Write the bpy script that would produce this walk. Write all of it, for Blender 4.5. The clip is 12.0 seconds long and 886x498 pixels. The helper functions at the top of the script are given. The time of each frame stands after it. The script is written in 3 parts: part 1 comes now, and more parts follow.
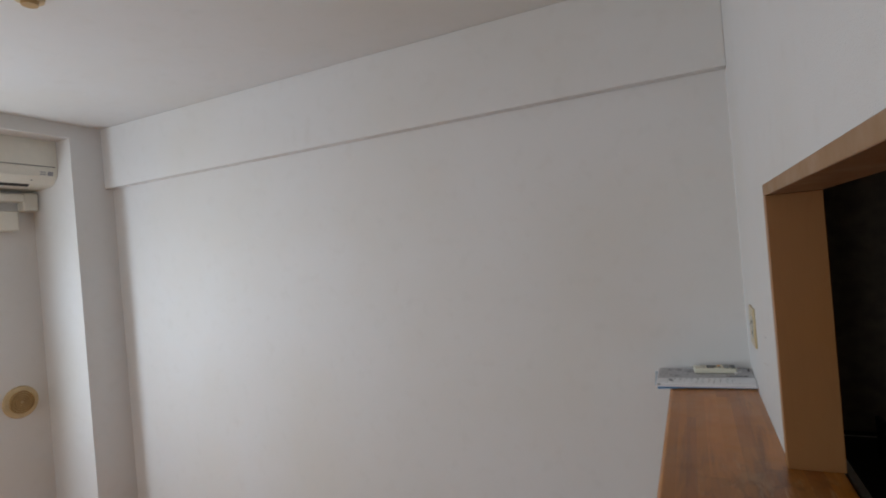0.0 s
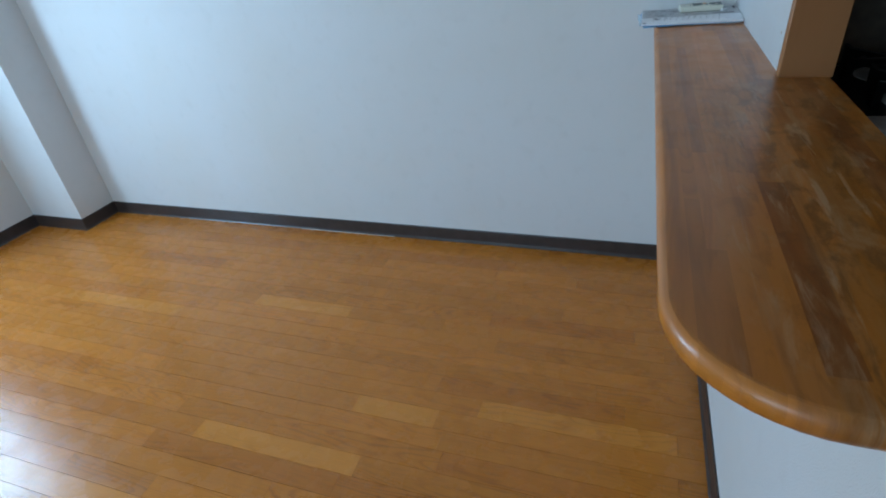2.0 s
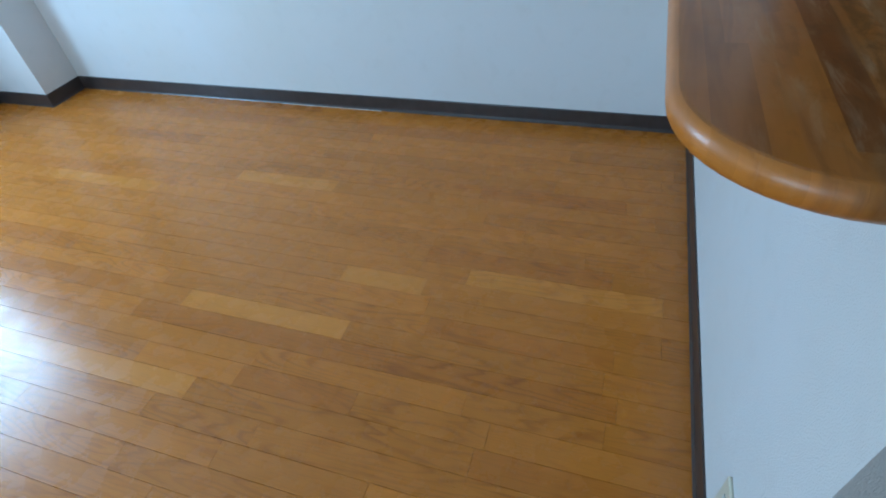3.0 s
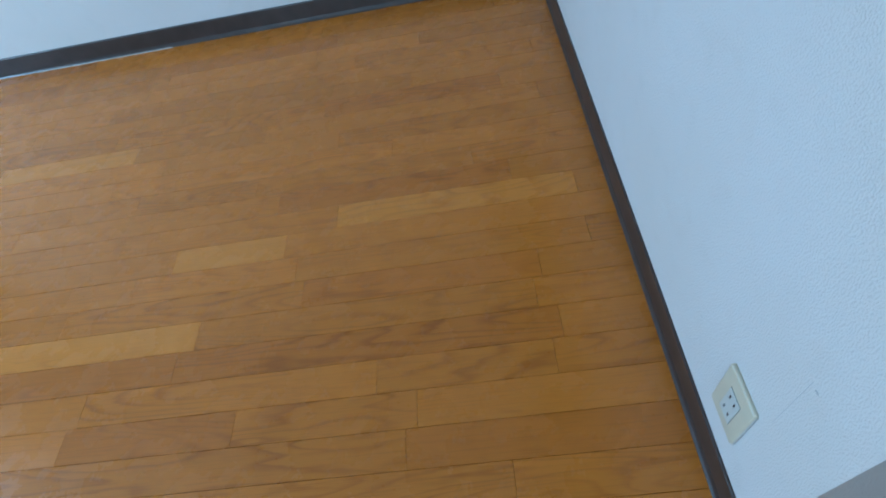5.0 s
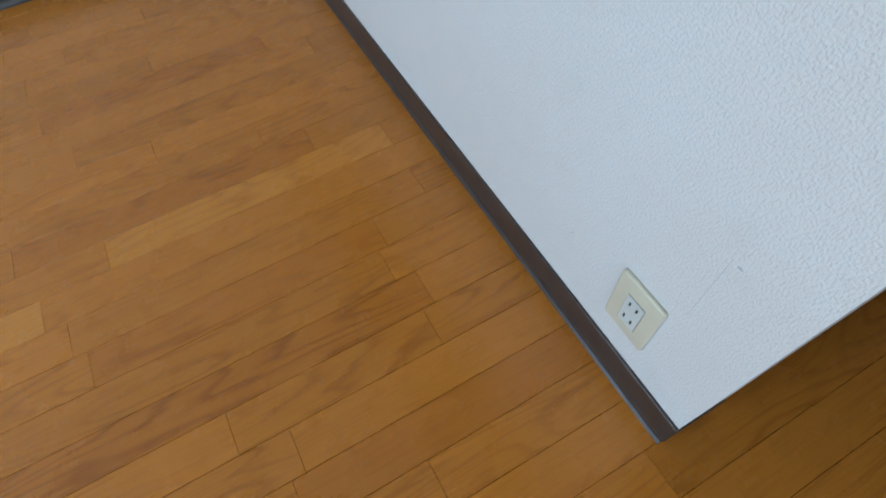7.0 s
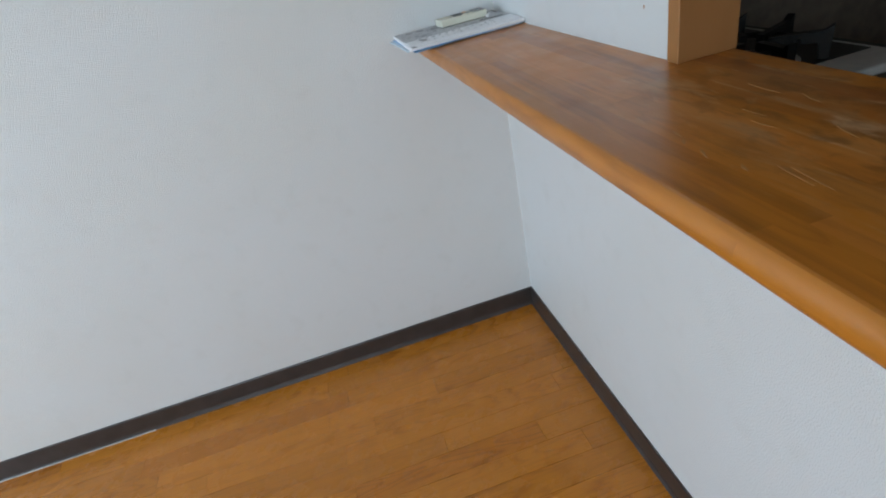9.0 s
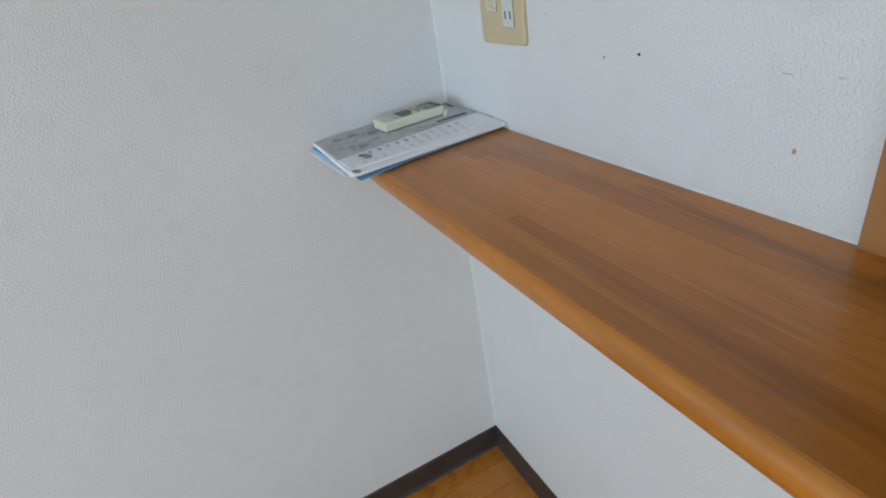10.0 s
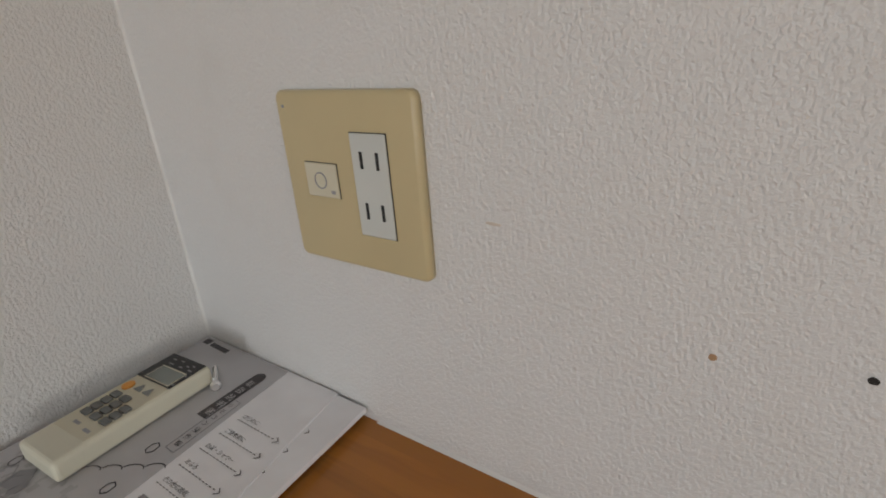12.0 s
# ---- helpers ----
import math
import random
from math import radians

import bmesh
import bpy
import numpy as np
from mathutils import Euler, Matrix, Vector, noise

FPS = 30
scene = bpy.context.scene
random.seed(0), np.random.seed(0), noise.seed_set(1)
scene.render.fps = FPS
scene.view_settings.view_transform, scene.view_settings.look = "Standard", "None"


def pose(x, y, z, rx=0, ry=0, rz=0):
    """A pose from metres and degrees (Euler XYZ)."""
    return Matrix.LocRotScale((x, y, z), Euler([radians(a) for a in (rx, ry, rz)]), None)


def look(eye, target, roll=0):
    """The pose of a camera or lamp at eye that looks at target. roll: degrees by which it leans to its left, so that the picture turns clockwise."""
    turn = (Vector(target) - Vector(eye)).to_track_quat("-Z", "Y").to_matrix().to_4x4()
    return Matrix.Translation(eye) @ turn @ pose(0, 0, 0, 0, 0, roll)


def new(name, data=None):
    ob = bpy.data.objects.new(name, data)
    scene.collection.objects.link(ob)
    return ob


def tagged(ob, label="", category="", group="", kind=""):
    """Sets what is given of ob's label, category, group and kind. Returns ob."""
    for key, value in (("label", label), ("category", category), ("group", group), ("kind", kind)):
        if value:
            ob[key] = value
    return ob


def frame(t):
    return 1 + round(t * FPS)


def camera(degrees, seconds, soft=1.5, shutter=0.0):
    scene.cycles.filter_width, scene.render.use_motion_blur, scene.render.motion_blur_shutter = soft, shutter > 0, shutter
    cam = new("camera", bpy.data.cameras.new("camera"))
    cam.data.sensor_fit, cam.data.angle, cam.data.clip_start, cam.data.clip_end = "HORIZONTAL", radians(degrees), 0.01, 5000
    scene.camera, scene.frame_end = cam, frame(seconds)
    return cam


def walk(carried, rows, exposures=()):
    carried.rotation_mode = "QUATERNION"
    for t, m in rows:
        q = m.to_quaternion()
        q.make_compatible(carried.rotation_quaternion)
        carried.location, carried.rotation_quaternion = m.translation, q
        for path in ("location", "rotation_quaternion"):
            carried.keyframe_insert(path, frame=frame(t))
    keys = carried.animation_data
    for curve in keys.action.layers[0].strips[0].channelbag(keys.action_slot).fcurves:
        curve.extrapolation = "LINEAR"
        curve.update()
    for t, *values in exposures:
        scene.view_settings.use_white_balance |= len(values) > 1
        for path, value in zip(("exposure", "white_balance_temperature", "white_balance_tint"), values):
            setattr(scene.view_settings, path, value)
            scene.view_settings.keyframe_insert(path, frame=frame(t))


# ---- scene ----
cam = camera(80.1, 12.0, soft=1.9)
PATH = [
    (0, (-0.163, -2.227, 1.632), (-1.014, -0.417, 1.639), -4.8),
    (0.5, (-0.259, -2.265, 1.633), (-0.968, -0.397, 1.559), -4.3),
    (1, (-0.296, -2.278, 1.584), (-0.964, -0.417, 1.285), -4.9),
    (1.5, (-0.311, -2.275, 1.523), (-0.964, -0.517, 0.828), -5.6),
    (2, (-0.319, -2.267, 1.48), (-0.948, -0.697, 0.414), -6.7),
    (2.5, (-0.317, -2.276, 1.419), (-0.917, -0.864, 0.136), -7.0),
    (4.5, (-0.31, -2.151, 1.138), (-0.652, -0.838, -0.331), -11.7),
    (5, (-0.323, -2.021, 1.043), (-0.513, -0.815, -0.541), -15.1),
    (5.5, (-0.335, -1.935, 0.917), (-0.229, -0.883, -0.781), -12.0),
    (6, (-0.34, -1.925, 0.851), (0.032, -1.014, -0.889), -4.3),
    (6.5, (-0.322, -1.918, 0.837), (0.127, -1.072, -0.918), -2.6),
    (8.5, (-0.568, -1.819, 1.323), (-0.291, -0.208, 0.171), -13.1),
    (9, (-0.549, -1.613, 1.348), (-0.299, 0.081, 0.316), -13.1),
    (9.5, (-0.538, -1.366, 1.368), (-0.148, 0.325, 0.373), -11.5),
    (10, (-0.519, -1.064, 1.391), (0.16, 0.55, 0.424), -10.2),
    (10.5, (-0.438, -0.869, 1.406), (0.519, 0.622, 0.477), -9.7),
    (11, (-0.308, -0.657, 1.413), (0.893, 0.677, 0.53), -8.4),
    (11.5, (-0.259, -0.561, 1.406), (1.148, 0.608, 0.597), -6.0),
    (12, (-0.254, -0.524, 1.397), (1.228, 0.583, 0.639), -4.6),
]
EXPOSURES = [(0, -0.14, 6950, 11), (1, -0.08, 6850, 9), (1.5, 0.07, 6000, 0), (2, 0.24, 5050, -5), (2.5, 0.36, 4800, -7),
             (4.5, 0.62, 4450, -9), (5, 0.58, 4600, -8), (5.5, 0.7, 5150, -4), (6.5, 0.74, 5400, -2), (8.5, 0.62, 6000, 2),
             (9.5, 0.63, 6050, 2), (10.5, 0.48, 6550, 6), (11.2, 0.32, 7250, 11), (12, 0.06, 7750, 13)]
walk(cam, [(t, look(eye, target, roll)) for t, eye, target, roll in PATH], EXPOSURES)

# ---- world and light ----
world = bpy.data.worlds.new("world")
scene.world = world
world.use_nodes = True
wn = world.node_tree
sky = wn.nodes.new("ShaderNodeTexSky")
sky.sky_type = "NISHITA"
sky.sun_disc = False
sky.sun_elevation = radians(50)
sky.sun_rotation = radians(100)
wn.links.new(sky.outputs[0], wn.nodes["Background"].inputs[0])
wn.nodes["Background"].inputs[1].default_value = 0.1

sun = new("sun", bpy.data.lights.new("sun", "SUN"))
sun.data.energy, sun.data.angle, sun.data.color = 1.2, radians(10), (1.0, 0.96, 0.9)
sun.matrix_world = look((6, 2, 9), (0, 0, 0))

LAMP_POWER = 47
BACK_POWER = 37
day = new("window_daylight", bpy.data.lights.new("window_daylight", "AREA"))
day.data.shape, day.data.size, day.data.size_y = "RECTANGLE", 0.95, 0.95
day.data.energy, day.data.color = LAMP_POWER, (0.70, 0.84, 1.0)
day.matrix_world = look((-4.12, -1.48, 1.34), (-3.0, -1.47, 1.28))
back = new("back_daylight", bpy.data.lights.new("back_daylight", "AREA"))
back.data.shape, back.data.size, back.data.size_y = "RECTANGLE", 2.3, 1.2
back.data.energy, back.data.color = BACK_POWER, (0.84, 0.92, 1.0)
back.matrix_world = look((-2.2, -5.45, 1.5), (-2.2, -3.0, 1.55))


# ---- materials ----
class Nodes:
    """A small maker of node materials."""

    def __init__(self, name):
        self.mat = bpy.data.materials.new(name)
        self.mat.use_nodes = True
        self.t = self.mat.node_tree
        self.b = self.t.nodes["Principled BSDF"]

    def n(self, kind, **values):
        node = self.t.nodes.new(kind)
        for key, value in values.items():
            node.inputs[key.replace("_", " ")].default_value = value
        return node

    def link(self, a, b):
        self.t.links.new(a, b)

    def math(self, op, a, b=0.0, c=0.0):
        m = self.t.nodes.new("ShaderNodeMath")
        m.operation = op
        for i, v in enumerate((a, b, c)):
            if isinstance(v, (int, float)):
                m.inputs[i].default_value = v
            else:
                self.link(v, m.inputs[i])
        return m.outputs[0]

    def coords(self, scale=(1, 1, 1), shift=False):
        tc = self.n("ShaderNodeTexCoord")
        out = tc.outputs["Object"]
        if shift:
            rnd = self.random()
            comb = self.n("ShaderNodeCombineXYZ")
            for i, k in enumerate((37.0, 53.0, 71.0)):
                self.link(self.math("MULTIPLY", rnd, k), comb.inputs[i])
            add = self.n("ShaderNodeVectorMath")
            add.operation = "ADD"
            self.link(out, add.inputs[0])
            self.link(comb.outputs[0], add.inputs[1])
            out = add.outputs[0]
        mp = self.n("ShaderNodeMapping")
        mp.inputs["Scale"].default_value = scale
        self.link(out, mp.inputs[0])
        return mp.outputs[0]

    def random(self):
        a = self.n("ShaderNodeObjectInfo").outputs["Random"]
        g = self.n("ShaderNodeNewGeometry").outputs["Random Per Island"]
        return self.math("FRACT", self.math("ADD", a, g))

    def noise(self, vec, scale, detail=2.0, rough=0.5, distortion=0.0):
        x = self.n("ShaderNodeTexNoise", Scale=scale, Detail=detail, Roughness=rough, Distortion=distortion)
        self.link(vec, x.inputs["Vector"])
        return x.outputs["Fac"]

    def ramp(self, fac, stops):
        r = self.n("ShaderNodeValToRGB")
        e = r.color_ramp.elements
        while len(e) < len(stops):
            e.new(0.5)
        for el, (p, c) in zip(e, stops):
            el.position, el.color = p, (*c, 1) if len(c) == 3 else c
        self.link(fac, r.inputs[0])
        return r.outputs[0]

    def mix(self, fac, a, b, mode="MIX"):
        m = self.t.nodes.new("ShaderNodeMix")
        m.data_type, m.blend_type = "RGBA", mode
        for sock, v in ((m.inputs[0], fac), (m.inputs[6], a), (m.inputs[7], b)):
            if isinstance(v, (int, float)):
                sock.default_value = v
            elif isinstance(v, tuple):
                sock.default_value = (*v, 1)
            else:
                self.link(v, sock)
        return m.outputs[2]

    def bump(self, height, strength, distance, under=None):
        b = self.n("ShaderNodeBump", Strength=strength, Distance=distance)
        self.link(height, b.inputs["Height"])
        if under is not None:
            self.link(under, b.inputs["Normal"])
        self.link(b.outputs[0], self.b.inputs["Normal"])
        return b.outputs[0]


def plain(name, col, rough=0.5, metal=0.0, bump=0.0, scale=400.0, vary=0.08, coat=0.0):
    m = Nodes(name)
    v = m.coords()
    f = m.noise(v, scale * 0.05, 3)
    dark = tuple(c * (1 - vary) for c in col)
    light = tuple(min(1, c * (1 + vary)) for c in col)
    m.link(m.ramp(f, [(0.35, dark), (0.65, light)]), m.b.inputs["Base Color"])
    m.b.inputs["Roughness"].default_value = rough
    m.b.inputs["Metallic"].default_value = metal
    m.b.inputs["Coat Weight"].default_value = coat
    if bump:
        m.bump(m.noise(v, scale, 2), bump, 0.0006)
    return m.mat


def wallpaper(name, col):
    """Vinyl wallpaper, embossed like coarse cloth, with faint soiling."""
    m = Nodes(name)
    v = m.coords()
    big = m.noise(v, 1.3, 3)
    mid = m.noise(v, 14, 4)
    warm = tuple(c * k for c, k in zip(col, (0.97, 0.95, 0.91)))
    c1 = m.mix(m.ramp(big, [(0.4, (0, 0, 0)), (0.7, (1, 1, 1))]), col, warm)
    c2 = m.mix(m.ramp(mid, [(0.55, (0, 0, 0)), (0.9, (0.5, 0.5, 0.5))]), c1, tuple(c * 0.9 for c in warm))
    m.link(c2, m.b.inputs["Base Color"])
    m.b.inputs["Roughness"].default_value = 0.5
    m.b.inputs["Specular IOR Level"].default_value = 0.42
    weave = m.noise(m.coords((1.0, 1.0, 1.15)), 290, 2, 0.55, 0.3)
    cross = m.noise(m.coords((1.6, 1.6, 0.7)), 260, 1, 0.5)
    h = m.math("ADD", m.math("MULTIPLY", weave, 0.7), m.math("MULTIPLY", cross, 0.45))
    m.bump(m.ramp(h, [(0.42, (0, 0, 0)), (0.70, (1, 1, 1))]), 0.68, 0.0010)
    return m.mat


def wood(name, light, dark, axis, rings=34.0, rough=0.3, coat=0.3, fine=1.0, scuffs=False, tone=0.12, relief=0.10, pore=0.34, spec=0.5):
    """Lacquered timber: growth rings as contour lines, pores, board to board tone."""
    m = Nodes(name)
    st = {"x": (1.35, 10, 10), "y": (11, 1.3, 11), "z": (11, 11, 1.3)}[axis]
    v = m.coords(st, True)
    base = m.noise(v, 1.0, 1.2, 0.4, 0.25)
    wob = m.noise(v, 6.0, 2)
    r = m.math("ADD", m.math("MULTIPLY", base, rings), m.math("MULTIPLY", wob, 1.1))
    saw = m.math("FRACT", r)
    line = m.ramp(saw, [(0.0, (0, 0, 0)), (0.55, (0.08, 0.08, 0.08)), (0.85, (1, 1, 1)), (1.0, (0.05, 0.05, 0.05))])
    patch = m.ramp(m.noise(m.coords(tuple(a * 0.35 for a in st), True), 1.7, 2), [(0.42, (0.10, 0.10, 0.10)), (0.62, (1, 1, 1))])
    pst = {"x": (9, 330, 330), "y": (420, 14, 420), "z": (420, 420, 14)}[axis]
    pores = m.ramp(m.noise(m.coords(pst, True), 1.0, 2, 0.6), [(0.5, (0, 0, 0)), (0.70, (1, 1, 1))])
    c = m.mix(m.math("MULTIPLY", line, m.math("MULTIPLY", patch, 0.62 * fine)), light, dark)
    c = m.mix(m.math("MULTIPLY", pores, pore * fine), c, dark)
    rnd = m.random()
    c = m.mix(1.0, c, m.ramp(rnd, [(0.0, (1 - 1.6 * tone,) * 3), (0.45, (1 - 0.4 * tone,) * 3), (0.8, (1, 1, 1)), (1.0, (1 + tone, 1 + tone * 0.9, 1 + tone * 0.6))]), "MULTIPLY")
    cloud = m.ramp(m.noise(m.coords(), 3.0, 3), [(0.3, (0.93, 0.93, 0.93)), (0.7, (1, 1, 1))])
    c = m.mix(1.0, c, cloud, "MULTIPLY")
    rr = m.ramp(m.noise(m.coords(), 9.0, 4, 0.65), [(0.35, (rough * 0.85,) * 3), (0.7, (rough * 1.35,) * 3)])
    if scuffs:
        world_co = m.n("ShaderNodeNewGeometry").outputs["Position"]

        def streaks(scale, detail, lo, hi):
            mp = m.n("ShaderNodeMapping")
            mp.inputs["Scale"].default_value = scale
            m.link(world_co, mp.inputs[0])
            return m.ramp(m.noise(mp.outputs[0], 1.0, detail, 0.62, 0.5), [(lo, (0, 0, 0)), (hi, (1, 1, 1))])
        sep = m.n("ShaderNodeSeparateXYZ")
        m.link(world_co, sep.inputs[0])
        zone = m.math("MULTIPLY", m.ramp(m.math("MULTIPLY", sep.outputs[1], -0.5), [(0.38, (0, 0, 0)), (0.50, (1, 1, 1))]),
                      m.ramp(m.math("ADD", sep.outputs[0], 0.5), [(0.27, (0, 0, 0)), (0.42, (1, 1, 1))]))
        worn = m.math("MULTIPLY", streaks((26, 3.6, 1), 4, 0.44, 0.66), zone)
        s = m.math("MULTIPLY", streaks((46, 7, 1), 5, 0.57, 0.66), zone)
        c = m.mix(m.math("MULTIPLY", worn, 0.42), c, (0.46, 0.27, 0.11))
        c = m.mix(m.math("MULTIPLY", s, 0.45), c, (0.66, 0.47, 0.27))
        dark_streak = streaks((30, 2.2, 1), 3, 0.50, 0.70)
        c = m.mix(m.math("MULTIPLY", dark_streak, 0.50), c, (0.15, 0.047, 0.010))
        mottled = m.math("MULTIPLY", streaks((34, 15, 1), 5, 0.50, 0.62), zone)
        c = m.mix(m.math("MULTIPLY", mottled, 0.5), c, (0.13, 0.052, 0.015))
        bleached = m.math("MULTIPLY", streaks((21, 9, 1), 6, 0.55, 0.66), zone)
        c = m.mix(m.math("MULTIPLY", bleached, 0.42), c, (0.52, 0.33, 0.16))
        rr = m.mix(m.math("MULTIPLY", worn, 0.5), rr, (0.5, 0.5, 0.5))
    m.link(c, m.b.inputs["Base Color"])
    m.link(rr, m.b.inputs["Roughness"])
    m.b.inputs["Specular IOR Level"].default_value = spec
    m.b.inputs["Coat Weight"].default_value = coat
    m.b.inputs["Coat Roughness"].default_value = 0.18
    h = m.math("MULTIPLY", m.math("ADD", pores, m.math("MULTIPLY", line, patch)), -0.5)
    if relief:
        m.bump(h, relief, 0.0005)
    return m.mat


M_WALL = wallpaper("white_embossed_wallpaper", (0.71, 0.706, 0.70))
M_CEIL = wallpaper("ceiling_paper", (0.71, 0.71, 0.705))
M_SKIRT = plain("dark_vinyl", (0.045, 0.036, 0.033), 0.32, vary=0.15)
M_FLOOR = wood("oak_strip", (0.52, 0.192, 0.021), (0.29, 0.088, 0.008), "x", rings=16, rough=0.25, coat=0.08, spec=0.4, fine=1.15, tone=0.06, pore=0.36)
M_FLOOR_L = wood("oak_strip_pale", (0.60, 0.240, 0.032), (0.39, 0.132, 0.015), "x", rings=16, rough=0.25, coat=0.08, spec=0.4, fine=1.1, tone=0.02, pore=0.28)
M_FLOOR_D = wood("oak_strip_deep", (0.465, 0.164, 0.018), (0.25, 0.074, 0.007), "x", rings=16, rough=0.25, coat=0.08, spec=0.4, fine=1.15, tone=0.03, pore=0.36)
M_JOINT = plain("joint_dark", (0.07, 0.028, 0.01), 0.7)
M_COUNTER = wood("counter_stave", (0.50, 0.180, 0.019), (0.28, 0.084, 0.008), "y", rings=9, rough=0.33, coat=0.2, fine=0.6, scuffs=True, tone=0.09, relief=0.0, pore=0.08)
M_STAVE_D = wood("counter_stave_deep", (0.43, 0.147, 0.016), (0.24, 0.068, 0.007), "y", rings=9, rough=0.33, coat=0.2, fine=0.6, scuffs=True, tone=0.03, relief=0.0, pore=0.08)
M_STAVE_L = wood("counter_stave_pale", (0.56, 0.205, 0.030), (0.34, 0.100, 0.012), "y", rings=9, rough=0.33, coat=0.2, fine=0.5, scuffs=True, tone=0.03, relief=0.0, pore=0.08)
M_STAVE_X = wood("counter_stave_darkest", (0.33, 0.106, 0.016), (0.18, 0.050, 0.008), "y", rings=9, rough=0.33, coat=0.2, fine=0.6, scuffs=True, tone=0.03, relief=0.0, pore=0.08)
M_TRIM = wood("trim_veneer", (0.35, 0.155, 0.048), (0.27, 0.108, 0.030), "z", rings=9, rough=0.45, coat=0.0, fine=0.35, tone=0.02)
M_TRIM_H = wood("trim_veneer_flat", (0.33, 0.185, 0.085), (0.26, 0.135, 0.055), "y", rings=9, rough=0.45, coat=0.0, fine=0.35, tone=0.02)
M_PLATE = plain("beige_plastic", (0.56, 0.46, 0.27), 0.3, vary=0.02)
M_PLATE_W = plain("ivory_plastic", (0.62, 0.58, 0.45), 0.32, vary=0.02)
M_INSERT = plain("white_plastic", (0.58, 0.60, 0.57), 0.35, vary=0.02)
M_BLACK = plain("black_plastic", (0.012, 0.012, 0.013), 0.35)
M_HOLE = plain("hole_dark", (0.02, 0.017, 0.015), 0.8)
M_AC = plain("ac_plastic", (0.72, 0.70, 0.62), 0.35, vary=0.02)
M_TAN = plain("tan_plastic", (0.42, 0.27, 0.11), 0.5)
M_TAN_PALE = plain("tan_stained_plastic", (0.55, 0.42, 0.24), 0.55)
M_GREY = plain("grey_print", (0.30, 0.30, 0.32), 0.5, vary=0.05)
M_COVER = plain("grey_cover", (0.50, 0.495, 0.515), 0.38, vary=0.05)
M_TONE = plain("pale_grey_print", (0.405, 0.405, 0.42), 0.42, vary=0.12)
M_DRAW = plain("mid_grey_print", (0.30, 0.30, 0.32), 0.45, vary=0.1)
M_PAPER = plain("white_paper", (0.86, 0.86, 0.89), 0.42, vary=0.04)
M_PAPER_B = plain("blue_paper", (0.16, 0.36, 0.62), 0.45, vary=0.1)
M_FILM = plain("pale_blue_film", (0.60, 0.72, 0.82), 0.25, vary=0.08)
M_INK = plain("dark_ink", (0.06, 0.055, 0.06), 0.5)
M_REMOTE = plain("cream_plastic", (0.70, 0.68, 0.56), 0.38, vary=0.03)
M_BUTTON = plain("grey_rubber", (0.25, 0.26, 0.25), 0.55)
M_BUTTON_DARK = plain("dark_grey_rubber", (0.16, 0.165, 0.16), 0.55)
M_ORANGE = plain("orange_rubber", (0.75, 0.32, 0.06), 0.5)
M_LCD = plain("lcd", (0.24, 0.26, 0.24), 0.15)
M_METAL = plain("bright_zinc", (0.86, 0.86, 0.86), 0.30, metal=0.9)
# Steel coloured near black, with the kitchen's shade in its base colour.
M_STEEL = plain("shaded_steel", (0.05, 0.055, 0.045), 0.6, metal=0.3, vary=0.1)
M_IRON = plain("cast_iron", (0.012, 0.012, 0.012), 0.45, bump=0.3)
M_HOB = plain("pale_enamel", (0.80, 0.80, 0.78), 0.25)
# The unlit kitchen's shade is put into this dark base colour.
M_KITCHEN = plain("shaded_kitchen_panel", (0.17, 0.135, 0.105), 0.85, vary=0.15)
M_CABINET = plain("cabinet_board", (0.12, 0.09, 0.06), 0.5)
M_STAIN = plain("brown_stain", (0.42, 0.25, 0.14), 0.7)
M_SMUDGE = plain("pale_smudge", (0.62, 0.54, 0.46), 0.7)
M_SCRATCH = plain("grey_scratch", (0.5, 0.5, 0.5), 0.7)
M_SEAL_WHITE = plain("white_sealant", (0.72, 0.715, 0.70), 0.4)
M_SEAL = plain("pale_sealant", (0.6, 0.6, 0.58), 0.4)


# ---- mesh helpers ----
def mesh_of(name, bm, material, smooth=False):
    bmesh.ops.recalc_face_normals(bm, faces=bm.faces)
    me = bpy.data.meshes.new(name)
    if smooth is not None:
        for f in bm.faces:
            f.smooth = smooth
    bm.to_mesh(me)
    bm.free()
    me.materials.append(material)
    return me


def part(name, bm, material, parent=None, label="", smooth=False):
    ob = new(name, mesh_of(name, bm, material, smooth))
    if parent is not None:
        ob.parent = parent
    return tagged(ob, label)


def thing(name, at, label, category, group=""):
    ob = new(name)
    ob.empty_display_size = 0.05
    ob.location = at
    bpy.context.view_layer.update()
    return tagged(ob, label, category, group)


def box(x0, x1, y0, y1, z0, z1, bevel=0.0, seg=2, bm=None):
    bm = bm or bmesh.new()
    vs = [bm.verts.new((x, y, z)) for x in (x0, x1) for y in (y0, y1) for z in (z0, z1)]
    fs = [(0, 1, 3, 2), (4, 6, 7, 5), (0, 4, 5, 1), (2, 3, 7, 6), (0, 2, 6, 4), (1, 5, 7, 3)]
    made = [bm.faces.new([vs[i] for i in f]) for f in fs]
    if bevel:
        es = {e for f in made for e in f.edges}
        bmesh.ops.bevel(bm, geom=list(es), offset=bevel, segments=seg, affect="EDGES", profile=0.5)
    return bm


